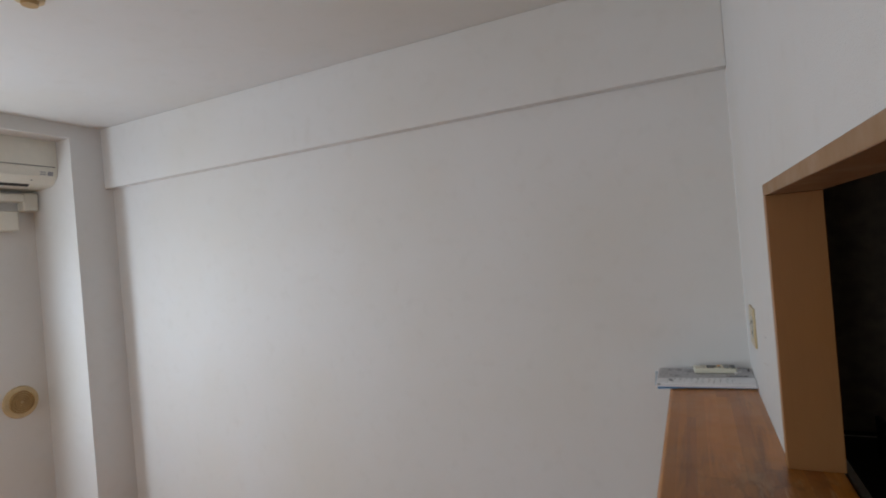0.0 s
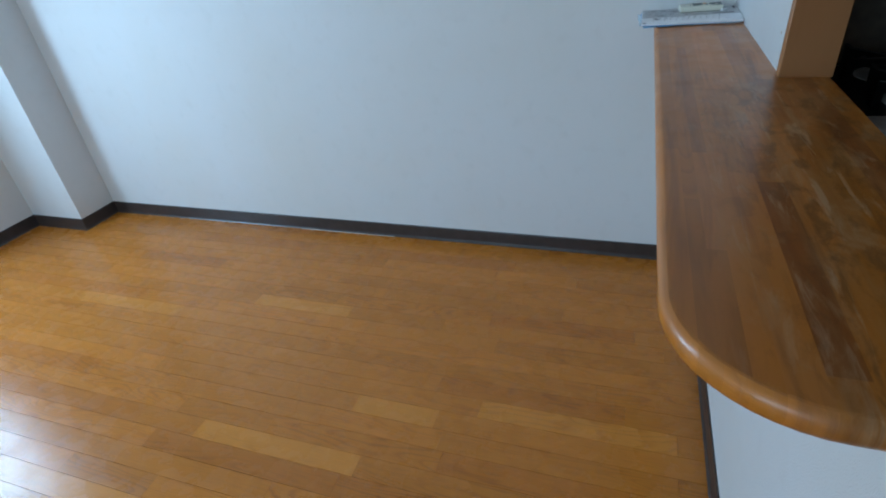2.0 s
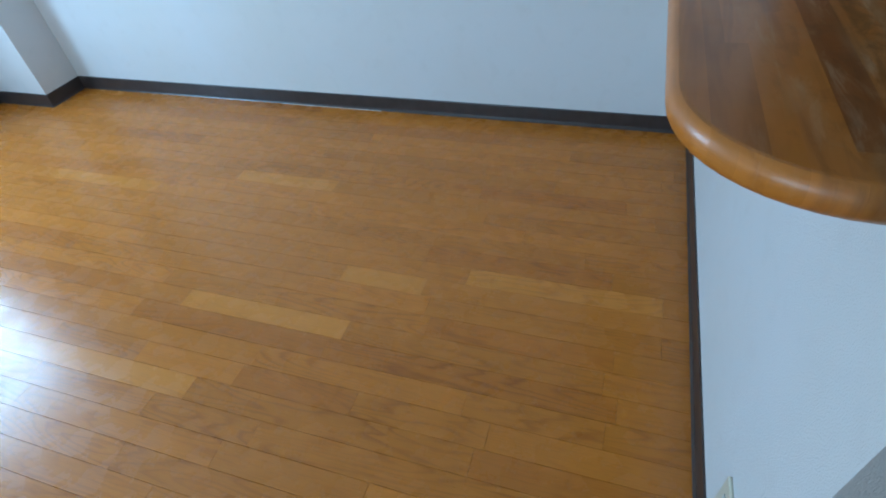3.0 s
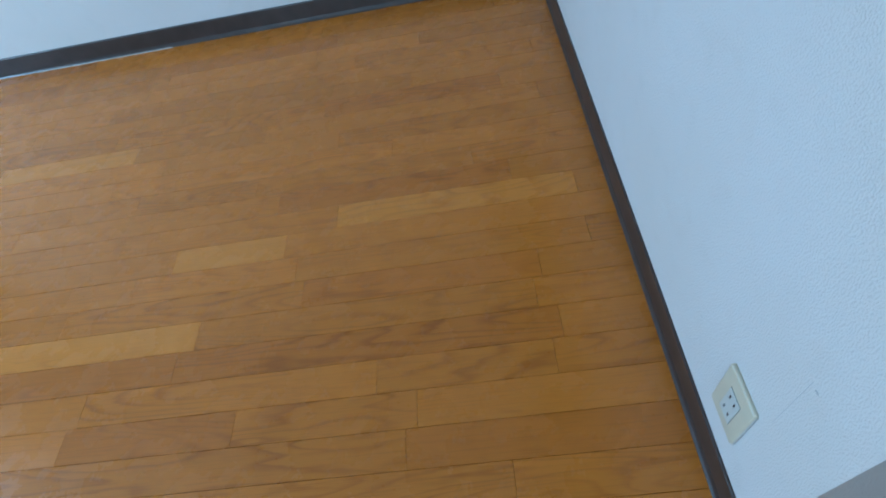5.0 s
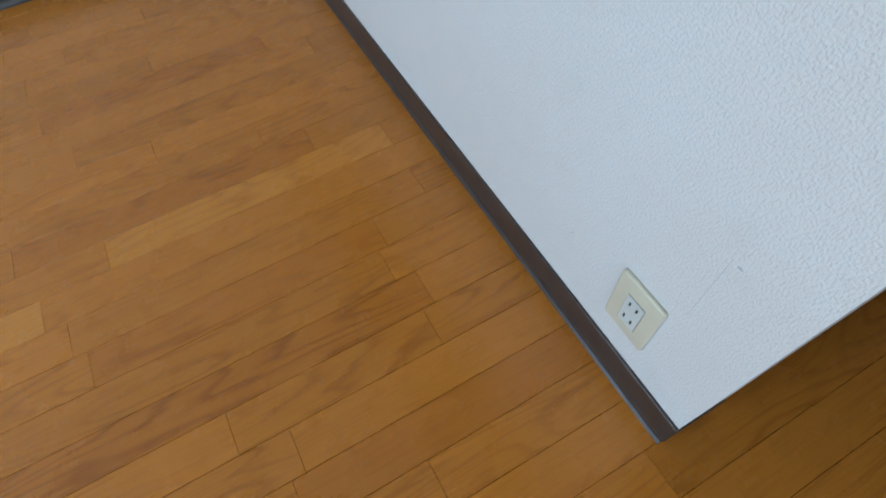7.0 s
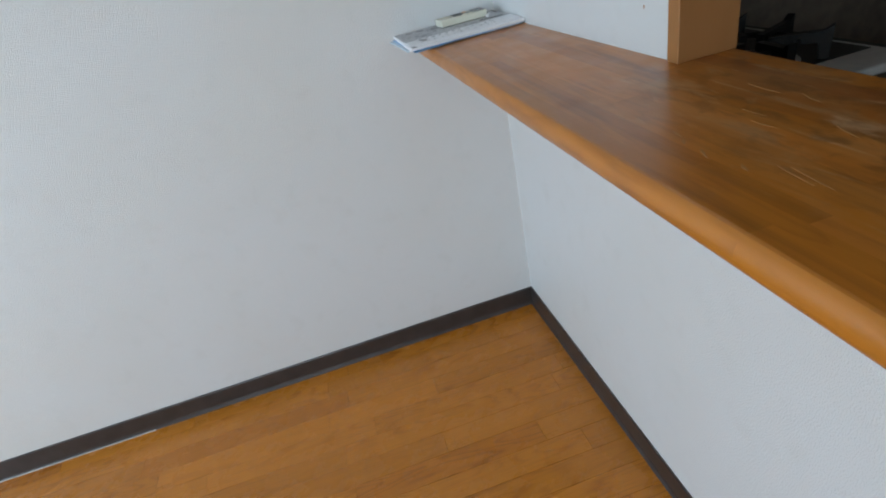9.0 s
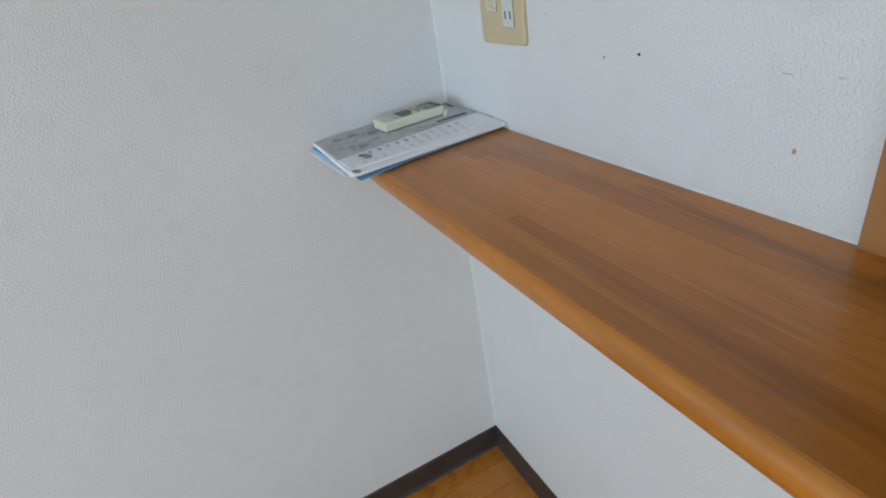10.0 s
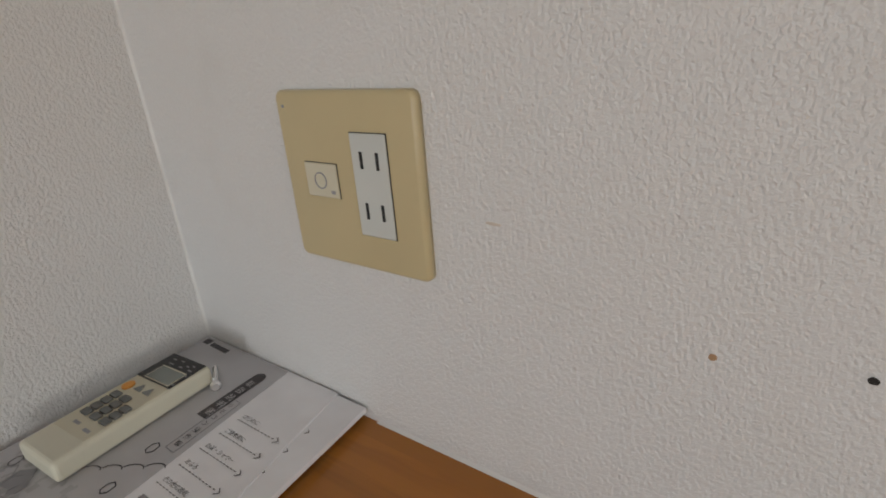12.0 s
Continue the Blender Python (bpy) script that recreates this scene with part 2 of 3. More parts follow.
def prism(points, z0, z1, bm=None, axis="z"):
    """A polygon pushed along an axis: points are (x, y) for z, (y, z) for x, (x, z) for y."""
    bm = bm or bmesh.new()

    def at(p, h):
        return {"z": (p[0], p[1], h), "x": (h, p[0], p[1]), "y": (p[0], h, p[1])}[axis]
    lo = [bm.verts.new(at(p, z0)) for p in points]
    hi = [bm.verts.new(at(p, z1)) for p in points]
    bm.faces.new(lo)
    bm.faces.new(list(reversed(hi)))
    for i in range(len(points)):
        j = (i + 1) % len(points)
        bm.faces.new((lo[i], lo[j], hi[j], hi[i]))
    return bm


def disc(c, r, h, axis="z", n=32, bm=None, taper=1.0):
    pts = [(math.cos(a) * r, math.sin(a) * r) for a in (2 * math.pi * i / n for i in range(n))]
    bm = bm or bmesh.new()

    def at(p, s, d):
        a, b = p[0] * s, p[1] * s
        return {"z": (c[0] + a, c[1] + b, c[2] + d), "x": (c[0] + d, c[1] + a, c[2] + b), "y": (c[0] + a, c[1] + d, c[2] + b)}[axis]
    lo = [bm.verts.new(at(p, 1, 0)) for p in pts]
    hi = [bm.verts.new(at(p, taper, h)) for p in pts]
    bm.faces.new(lo)
    bm.faces.new(list(reversed(hi)))
    for i in range(n):
        j = (i + 1) % n
        bm.faces.new((lo[i], lo[j], hi[j], hi[i]))
    return bm


def ring(c, r0, r1, h, axis="x", n=40, bm=None):
    bm = bm or bmesh.new()
    prof = [(r0, 0), (r0, h * 0.7), (r0 + (r1 - r0) * 0.3, h), (r1 - (r1 - r0) * 0.3, h), (r1, h * 0.7), (r1, 0)]
    rows = []
    for i in range(n):
        a = 2 * math.pi * i / n
        row = []
        for r, d in prof:
            u, v = r * math.cos(a), r * math.sin(a)
            row.append(bm.verts.new({"x": (c[0] + d, c[1] + u, c[2] + v), "z": (c[0] + u, c[1] + v, c[2] + d)}[axis]))
        rows.append(row)
    for i in range(n):
        a, b = rows[i], rows[(i + 1) % n]
        for k in range(len(prof)):
            m = (k + 1) % len(prof)
            bm.faces.new((a[k], a[m], b[m], b[k]))
    return bm


# ---- the large structure ----
W = -3.562          # side of the pillar
L = -4.001          # wall with the air conditioner
CEIL = 2.60
NEAR = -5.4         # wall behind the walker
TOP = 1.090         # counter
END = -1.907        # end of the half wall
OPEN_Y = -0.842
HEAD = 1.720
BEAM_Z = 2.214
KX = 1.75           # far side of the kitchen

tagged(part("floor", box(L - 0.2, KX + 0.1, NEAR - 0.1, 0.1, -0.06, -0.008), M_JOINT), "dark joints and underlay below the oak strip floor", kind="structure")
tagged(part("ceiling", box(W, KX + 0.1, NEAR - 0.1, 0.1, CEIL, CEIL + 0.1), M_CEIL), "plain white papered ceiling", kind="structure")
tagged(part("wall_far", box(L - 0.15, KX + 0.1, 0.0, 0.12, -0.008, CEIL + 0.1), M_WALL), "long white wall with embossed vinyl wallpaper", kind="structure")
tagged(part("pillar", box(L, W, -0.248, 0.0, -0.008, CEIL + 0.1), M_WALL), "papered square pillar in the corner of the room", kind="structure")
tagged(part("beam", box(W, 0.0, -0.055, 0.0, BEAM_Z, CEIL, 0.003, 1), M_WALL), "shallow papered beam along the top of the long wall", kind="structure")
tagged(part("beam_window_side", box(L, W, NEAR, -0.248, CEIL - 0.085, CEIL + 0.1), M_WALL), "lowered strip of ceiling above the air conditioner", kind="structure")

wy0, wy1, wz0, wz1 = -2.0, -0.95, 0.05, 2.03
bm = prism([(0.12, -0.008), (0.12, CEIL + 0.1), (NEAR - 0.1, CEIL + 0.1), (NEAR - 0.1, -0.008), (wy0, -0.008), (wy0, wz1), (wy1, wz1), (wy1, -0.008)], L - 0.12, L, axis="x")
tagged(part("wall_window", bm, M_WALL), "papered wall with a balcony door opening", kind="structure")
bm = prism([(L - 0.12, -0.008), (L - 0.12, CEIL + 0.1), (KX + 0.1, CEIL + 0.1), (KX + 0.1, -0.008), (-1.0, -0.008), (-1.0, 2.15), (-3.4, 2.15), (-3.4, -0.008)], NEAR - 0.12, NEAR, axis="y")
tagged(part("wall_near", bm, M_WALL), "plain papered wall behind the walker with an opening", kind="structure")
tagged(part("wall_kitchen_side", box(KX, KX + 0.12, NEAR, 0.0, -0.008, CEIL), M_KITCHEN), "plain wall on the far side of the kitchen, coloured dark for its shade", kind="structure")
# Added partition, never in view: stops back_daylight from reaching the kitchen.
tagged(part("kitchen_light_screen", box(0.0, 0.1, NEAR, -2.75, -0.008, CEIL), M_WALL), "unseen papered wall added behind the walker to keep daylight off the kitchen", kind="structure")
tagged(part("parapet", box(-5.35, -5.2, -5.5, 1.0, -0.3, 0.85), M_WALL), "plain balcony parapet outside the opening", kind="structure")
tagged(part("ground", box(-60, 60, -60, 60, -3.3, -3.0), M_KITCHEN), "plain ground far below the flat", kind="structure")
tagged(part("balcony", box(-5.35, L - 0.12, -5.5, 1.0, -0.3, -0.1), M_HOB), "plain balcony slab outside the opening", kind="structure")

bm = prism([(0, -0.008), (0, CEIL), (END, CEIL), (END, HEAD), (OPEN_Y, HEAD), (OPEN_Y, TOP - 0.036), (END, TOP - 0.036), (END, -0.008)], 0.0, 0.092, axis="x")
tagged(part("wall_kitchen", bm, M_WALL), "papered half wall below and wall above the kitchen opening", kind="structure")
# Dark panel colour stands in for the lack of light in here.
tagged(part("shaded_kitchen_panel", box(0.0925, KX, -0.006, 0.0, 0.0, CEIL), M_KITCHEN), "panel behind the gas hob, coloured dark for the unlit kitchen", kind="structure")


# ---- skirting: a vinyl strip swept round the room ----
def sweep(name, path, profile, label):
    """Profile (out, up) swept along a path on the floor; out points to the walker's right of the path."""
    bm = bmesh.new()
    rows = []
    for i, p in enumerate(path):
        d0 = Vector(path[i]) - Vector(path[i - 1]) if i else None
        d1 = Vector(path[i + 1]) - Vector(path[i]) if i + 1 < len(path) else None
        d0, d1 = (d0 or d1).normalized(), (d1 or d0).normalized()
        n0, n1 = Vector((d0.y, -d0.x)), Vector((d1.y, -d1.x))
        n = (n0 + n1).normalized()
        n = n / max(0.3, n.dot(n0))
        rows.append([bm.verts.new((p[0] + n.x * o, p[1] + n.y * o, z)) for o, z in profile])
    for a, b in zip(rows, rows[1:]):
        for k in range(len(profile)):
            m = (k + 1) % len(profile)
            bm.faces.new((a[k], a[m], b[m], b[k]))
    bm.faces.new(rows[0])
    bm.faces.new(rows[-1])
    return tagged(part(name, bm, M_SKIRT), label, kind="structure")


SK = 0.0785
# Shadow line along the half wall's end, drawn as a dark strip.
tagged(part("end_shadow_strip", box(0.0, 0.092, END - 0.0025, END, 0.0, SK - 0.004), M_SKIRT), "thin dark strip drawn for the shadow line on the end of the half wall", kind="structure")
prof = [(0.0, 0.0), (0.0, SK), (0.0035, SK - 0.0008), (0.005, SK - 0.004), (0.0055, 0.016), (0.008, 0.006), (0.012, 0.0005)]
sweep("baseboard", [(L, wy1), (L, -0.248), (W, -0.248), (W, 0), (0, 0), (0, END)], prof, "dark brown vinyl skirting strip round the room")
tagged(part("baseboard_seal", box(-2.1, -1.5, -0.0135, -0.0115, 0.0005, 0.0035), M_SEAL), "thin pale bead where the skirting lifts off the floor", kind="structure")

tagged(part("corner_seal", prism([(-0.0022, 0.0), (0.0, 0.0), (0.0, -0.0022), (-0.0008, -0.0008)], SK, CEIL), M_SEAL_WHITE), "thin white bead of sealant in the wall corner", kind="structure")
tagged(part("counter_seal", prism([(0.0, TOP), (-0.0022, TOP), (0.0, TOP + 0.0025)], OPEN_Y, -0.25, axis="y"), M_SEAL_WHITE), "thin white bead of sealant along the back of the counter", kind="structure")
tagged(part("wall_end_panel", box(0.092, 0.13, END, -1.873, -0.008, TOP - 0.036), M_WALL), "white end of the half wall beside the kitchen cabinet", kind="structure")

# ---- trim of the kitchen opening ----
tagged(part("trim_post", box(-0.009, 0.098, OPEN_Y - 0.028, OPEN_Y, TOP, HEAD - 0.026, 0.0012, 1), M_TRIM), "pale wood lining board at the side of the kitchen opening", kind="structure")
tagged(part("trim_head", box(-0.009, 0.098, END, OPEN_Y, HEAD - 0.026, HEAD, 0.0012, 1), M_TRIM_H), "pale wood lining board over the kitchen opening", kind="structure")


# ---- counter of glued staves ----
FX, BX, EY, RC = -0.270, 0.092, -1.894, 0.16


def counter_outline(d):
    """Outline of the slab, drawn in by d along the front and the free end."""
    pts = [(0.0, 0.0), (FX + d, 0.0)]
    for i in range(13):
        a = math.pi / 2 * i / 12
        pts.append((FX + RC - (RC - d) * math.cos(a), EY + RC - (RC - d) * math.sin(a)))
    return pts + [(BX, EY + d), (BX, OPEN_Y), (0.0, OPEN_Y)]


def counter_slab():
    bm = bmesh.new()
    th, r = 0.036, 0.013
    rows = []
    for i in range(13):
        a = -math.pi / 2 + math.pi * i / 12
        rows.append([bm.verts.new((x, y, TOP - th / 2 + th / 2 * math.sin(a))) for x, y in counter_outline(r * (1 - math.cos(a)))])
    for a, b in zip(rows, rows[1:]):
        for k in range(len(a)):
            m = (k + 1) % len(a)
            bm.faces.new((a[k], a[m], b[m], b[k]))
    bm.faces.new(rows[0])
    bm.faces.new(list(reversed(rows[-1])))
    bmesh.ops.recalc_face_normals(bm, faces=bm.faces)
    return bm


def keep(bm, co, no):
    """Cuts off what lies on the no side of a plane and closes the cut."""
    g = bm.verts[:] + bm.edges[:] + bm.faces[:]
    cut = bmesh.ops.bisect_plane(bm, geom=g, plane_co=co, plane_no=no, clear_outer=True, dist=1e-6)
    edges = [e for e in cut["geom_cut"] if isinstance(e, bmesh.types.BMEdge)]
    if edges:
        bmesh.ops.holes_fill(bm, edges=edges, sides=0)


counter = thing("counter", (-0.13, -0.9, TOP - 0.036), "lacquered kitchen counter of glued wooden staves with a rounded free corner", "counter")
rng = random.Random(5)
xs = [FX - 0.01, -0.234, -0.213, -0.190, -0.165, -0.128, -0.092, -0.055, -0.018, 0.019, 0.055, 0.1]
FIXED = {  # staves of known tone: column -> (y from, y to, material)
    2: [(-0.55, -1.18, M_STAVE_D), (-1.322, -1.637, M_STAVE_L)],
    4: [(-0.30, -0.95, M_STAVE_L), (-1.40, -1.90, M_STAVE_L)],
    5: [(-0.262, -0.335, M_STAVE_D), (-0.80, -1.30, M_STAVE_L), (-1.43, -1.84, M_STAVE_X)],
    6: [(-0.337, -0.757, M_STAVE_D), (-1.20, -1.60, M_STAVE_L)],
    7: [(-0.88, -1.38, M_STAVE_D)],
    8: [(-0.86, -1.30, M_STAVE_D)],
    9: [(-0.84, -1.52, M_STAVE_X)],
}
for i, (xa, xb) in enumerate(zip(xs, xs[1:])):
    pieces, y = [], 0.01
    known = list(FIXED.get(i, []))
    while y > EY - 0.01:
        end, mat = y - rng.uniform(0.25, 0.85), M_COUNTER
        if known and end < known[0][0] + 0.05:
            end = known[0][0]
        if known and abs(known[0][0] - y) < 1e-6:
            _, end, mat = known.pop(0)
        pieces.append((y, max(end, EY - 0.02), mat))
        y = end
    for ya, yb, mat in pieces:
        bm = counter_slab()
        for co, no in (((xa, 0, 0), (-1, 0, 0)), ((xb, 0, 0), (1, 0, 0)), ((0, ya, 0), (0, 1, 0)), ((0, yb, 0), (0, -1, 0))):
            keep(bm, co, no)
        if not bm.faces:
            bm.free()
            continue
        for face in bm.faces:
            face.smooth = abs(face.normal.z) < 0.98 and abs(face.normal.z) + abs(face.normal.x) + abs(face.normal.y) > 1.02
        for edge in bm.edges:
            edge.smooth = all(face.smooth for face in edge.link_faces)
        ob = new("stave", mesh_of("stave", bm, mat, None))
        ob.parent = counter
        ob.matrix_parent_inverse = counter.matrix_world.inverted()

# pale flakes where the lacquer is scraped off
M_FLAKE = plain("scraped_lacquer", (0.42, 0.21, 0.072), 0.55)
for x0, y0, x1, y1, w in ((-0.010, -1.020, -0.012, -1.074, 0.0022), (0.002, -1.095, -0.008, -1.128, 0.0028), (-0.172, -1.089, -0.176, -1.112, 0.0022),
                          (-0.178, -1.118, -0.186, -1.130, 0.0030), (-0.181, -1.150, -0.191, -1.173, 0.0024), (-0.177, -1.205, -0.183, -1.222, 0.0026),
                          (-0.095, -1.124, -0.092, -1.158, 0.0016), (-0.076, -1.087, -0.074, -1.122, 0.0018), (-0.156, -1.228, -0.163, -1.277, 0.0012),
                          (-0.150, -1.238, -0.157, -1.292, 0.0010), (-0.050, -1.190, -0.060, -1.225, 0.0020), (-0.030, -1.260, -0.028, -1.320, 0.0016)):
    d = Vector((x1 - x0, y1 - y0)).normalized()
    n = Vector((-d.y, d.x)) * w * 0.9
    mx, my = x0 * 0.6 + x1 * 0.4, y0 * 0.6 + y1 * 0.4
    pts = [(x0, y0), (mx + n.x * 0.7, my + n.y * 0.7), (x1 + n.x * 0.3, y1 + n.y * 0.3), (x1 - n.x * 0.3, y1 - n.y * 0.3), (mx - n.x, my - n.y)]
    ob = part("flake", prism([(a - counter.location.x, b - counter.location.y) for a, b in pts], TOP - counter.location.z - 0.001, TOP - counter.location.z + 0.0003), M_FLAKE, counter, "pale scraped flake in the lacquer")


# ---- things on the wall and the counter ----
def rounded(y0, y1, z0, z1, r, n=5):
    pts = []
    for cy, cz, s in ((y1 - r, z1 - r, 0), (y0 + r, z1 - r, 1), (y0 + r, z0 + r, 2), (y1 - r, z0 + r, 3)):
        for i in range(n + 1):
            a = math.pi / 2 * (s + i / n)
            pts.append((cy + r * math.cos(a), cz + r * math.sin(a)))
    return pts


def plate_mesh(y0, y1, z0, z1, r, depth, soft):
    """A cover plate on the wall x = 0 with softened rim."""
    bm = bmesh.new()
    rows = []
    for i in range(6):
        a = math.pi / 2 * i / 5
        d = soft * (1 - math.cos(a))
        x = -(depth - soft) - soft * math.sin(a)
        if i == 0:
            rows.append([bm.verts.new((0, *p)) for p in rounded(y0, y1, z0, z1, r)])
        rows.append([bm.verts.new((x, *p)) for p in rounded(y0 + d, y1 - d, z0 + d, z1 - d, max(r - d * 0.5, 0.001))])
    for a, b in zip(rows, rows[1:]):
        for k in range(len(a)):
            m = (k + 1) % len(a)
            bm.faces.new((a[k], a[m], b[m], b[k]))
    bm.faces.new(rows[-1])
    bm.faces.new(rows[0])
    return bm


def on_wall(name, at, label, category):
    ob = tagged(new(name), label, category)
    ob.location = at
    return ob


def slot(x, y, z, h, w, parent):
    part("slot", box(x - 0.0006, x, y - w / 2, y + w / 2, z - h / 2, z + h / 2), M_BLACK, parent)


D = 0.007
up = on_wall("wall_socket", (0, -0.2635, 1.3052), "beige double wall socket plate with white power insert", "socket")
part("cover_plate", plate_mesh(-0.0635, 0.0635, -0.0628, 0.0628, 0.006, D, 0.0035), M_PLATE, up, smooth=True)
ins = part("power_insert", box(-D - 0.0016, -D, -0.0385, -0.0075, -0.035, 0.036, 0.0006, 1), M_INSERT, up, "white double power insert")
part("insert_gap", box(-D - 0.0004, -D, -0.0391, -0.0071, -0.0354, 0.0366), M_BLACK, up, "thin dark joint round the insert")
for dy, dz in ((-0.0165, 0.0185), (-0.0305, 0.0185), (-0.0165, -0.0165), (-0.0305, -0.0165)):
    slot(-D - 0.0016, dy, dz, 0.0115, 0.0022, ins)
jack = part("jack_insert", box(-D - 0.0016, -D, 0.0095, 0.041, -0.011, 0.0135, 0.0005, 1), M_PLATE_W, up, "small beige aerial jack cover")
part("insert_gap", box(-D - 0.0004, -D, 0.0090, 0.0414, -0.0113, 0.0140), M_BLACK, up)
part("knockout_ring", ring((-D - 0.0016, 0.026, 0.001), 0.0052, 0.0062, -0.0005, n=24), M_GREY, jack, "round knockout mark")
part("jack_mark", box(-D - 0.0019, -D - 0.0016, 0.0125, 0.0165, -0.008, -0.0055), M_GREY, jack)
part("screw_dot", disc((-D, 0.055, 0.052), 0.0012, -0.0005, "x", 10), M_GREY, up)

lo = on_wall("wall_socket", (0, -1.755, 0.214), "aged ivory wall socket plate low on the half wall", "socket")
part("cover_plate", plate_mesh(-0.0405, 0.0405, -0.0630, 0.0625, 0.005, D, 0.003), M_PLATE_W, lo, smooth=True)
ins = part("power_insert", box(-D - 0.0016, -D, -0.0165, 0.0165, -0.036, 0.030, 0.0006, 1), M_INSERT, lo, "white double power insert")
part("insert_gap", box(-D - 0.0004, -D, -0.0169, 0.0169, -0.0364, 0.0304), M_BLACK, lo)
for dy, dz in ((-0.007, 0.016), (0.007, 0.016), (-0.007, -0.019), (0.007, -0.019)):
    slot(-D - 0.0016, dy, dz, 0.0085, 0.003, ins)
# Shadow at the plate's rim, drawn as a thin grey strip.
part("rim_shadow_line", box(-D + 0.003, -0.001, -0.0412, -0.0402, -0.058, 0.058), M_SEAL, lo, "thin grey strip drawn as the shadow line beside the plate")


def mark(name, y, z, ry, rz, mat, label, depth=-0.0006, lean=0.0):
    ob = on_wall(name, (0, y, z), label, "mark")
    bm = bmesh.new()
    n = 14
    rr = random.Random(int(abs(y * 1000) + z * 7000))
    ks = [rr.uniform(0.88, 1.08) for _ in range(n)]
    ring_ = [bm.verts.new((depth, ry * ks[i] * math.cos(2 * math.pi * i / n) + lean * rz * math.sin(2 * math.pi * i / n), rz * ks[i] * math.sin(2 * math.pi * i / n))) for i in range(n)]
    base = [bm.verts.new((0.0005, v.co.y * 1.05, v.co.z * 1.05)) for v in ring_]
    bm.faces.new(ring_)
    for i in range(n):
        bm.faces.new((base[i], base[(i + 1) % n], ring_[(i + 1) % n], ring_[i]))
    ob2 = part("spot", bm, mat, ob)
    return ob


mark("screw_hole", -0.560, 1.323, 0.0022, 0.0021, M_HOLE, "dark screw hole with a plug in the wallpaper")
mark("screw_hole", -0.559, 1.245, 0.0021, 0.0019, M_HOLE, "dark screw hole with a plug in the wallpaper")
mark("rust_spot", -0.497, 1.237, 0.0020, 0.0020, M_STAIN, "tiny rusty nail spot on the wallpaper")
mark("nail_hole", -0.765, 1.166, 0.0020, 0.0034, M_STAIN, "brown torn nail hole in the wallpaper")
mark("smudge", -0.373, 1.290, 0.005, 0.0010, M_SMUDGE, "faint brown smudge on the wallpaper", lean=1.5)
mark("chip", -1.823, 0.436, 0.0035, 0.0013, M_SCRATCH, "small grey chip in the wallpaper")
mark("chip", -1.608, 0.22, 0.0012, 0.0012, M_SCRATCH, "tiny grey speck on the wallpaper")
ob = on_wall("scratch", (0, -1.812, 0.39), "long thin scratch in the wallpaper beside the low socket", "mark")
part("line", box(-0.0002, 0.0002, -0.0003, 0.0003, -0.085, 0.05), M_SCRATCH, ob)
for y, z, h in ((-0.746, 1.240, 0.006), (-0.795, 1.241, 0.004)):
    mark("scuff", y, z, h, 0.0007, M_SCRATCH, "faint grey scuff on the wallpaper beside the kitchen opening")

# ---- booklets ----
PZ = TOP


def booklet(pts, z, th, mat, label, name="booklet"):
    cx = sum(p[0] for p in pts) / len(pts)
    cy = sum(p[1] for p in pts) / len(pts)
    ob = tagged(new(name), label, "booklet", "stack of papers")
    ob.location = (cx, cy, z)
    loc = [(p[0] - cx, p[1] - cy) for p in pts]
    body = part("block", prism(loc, 0.0, th), mat, ob)
    return ob, (cx, cy, z + th)


booklet([(-0.329, -0.022), (-0.004, -0.004), (-0.004, -0.225), (-0.150, -0.234), (-0.318, -0.222)], PZ, 0.003, M_FILM, "clear pale blue document sleeve overhanging the counter")
booklet([(-0.318, -0.012), (-0.002, -0.004), (-0.002, -0.232), (-0.190, -0.2485), (-0.250, -0.261), (-0.307, -0.272)], PZ + 0.003, 0.0015, M_PAPER_B, "booklet with a blue edge under the others")
booklet([(-0.312, -0.010), (-0.002, -0.002), (-0.002, -0.236), (-0.314, -0.249)], PZ + 0.0045, 0.004, M_PAPER, "white booklet in the pile on the counter")
booklet([(-0.315, -0.014), (-0.003, -0.002), (-0.003, -0.240), (-0.313, -0.262)], PZ + 0.0085, 0.004, M_PAPER, "white instruction booklet in the pile on the counter")
BZ = PZ + 0.0125
top_b, _ = booklet([(-0.314, -0.016), (-0.002, -0.003), (-0.002, -0.205), (-0.150, -0.232), (-0.308, -0.238)], BZ, 0.002, M_PAPER, "instruction booklet with a grey upper cover and a white list")
TZ = BZ + 0.002


def print_on(parent, name, pts, mat, lift, label=""):
    o = parent.location
    bm = prism([(p[0] - o.x, p[1] - o.y) for p in pts], TZ - o.z + lift - 0.00015, TZ - o.z + lift)
    return part(name, bm, mat, parent, label)


def bar(parent, name, x0, y0, x1, y1, w, mat, lift=0.0006, label=""):
    d = Vector((x1 - x0, y1 - y0)).normalized()
    n = Vector((-d.y, d.x)) * w / 2
    return print_on(parent, name, [(x0 + n.x, y0 + n.y), (x0 - n.x, y0 - n.y), (x1 - n.x, y1 - n.y), (x1 + n.x, y1 + n.y)], mat, lift, label)


print_on(top_b, "grey_cover_field", [(-0.313, -0.017), (-0.003, -0.004), (-0.003, -0.138), (-0.311, -0.170)], M_COVER, 0.0003, "grey field of the cover")
banner = [(-0.086, -0.1300), (-0.086, -0.1160)] + [(-0.0245 + 0.0070 * math.cos(a), -0.1208 + 0.0070 * math.sin(a)) for a in (1.57, 1.1, 0.6, 0.1, -0.4, -0.9, -1.4)]
print_on(top_b, "banner", banner, M_INK, 0.0007, "dark banner with light characters")
bx0, bx1, by = -0.057, -0.123, -0.1325
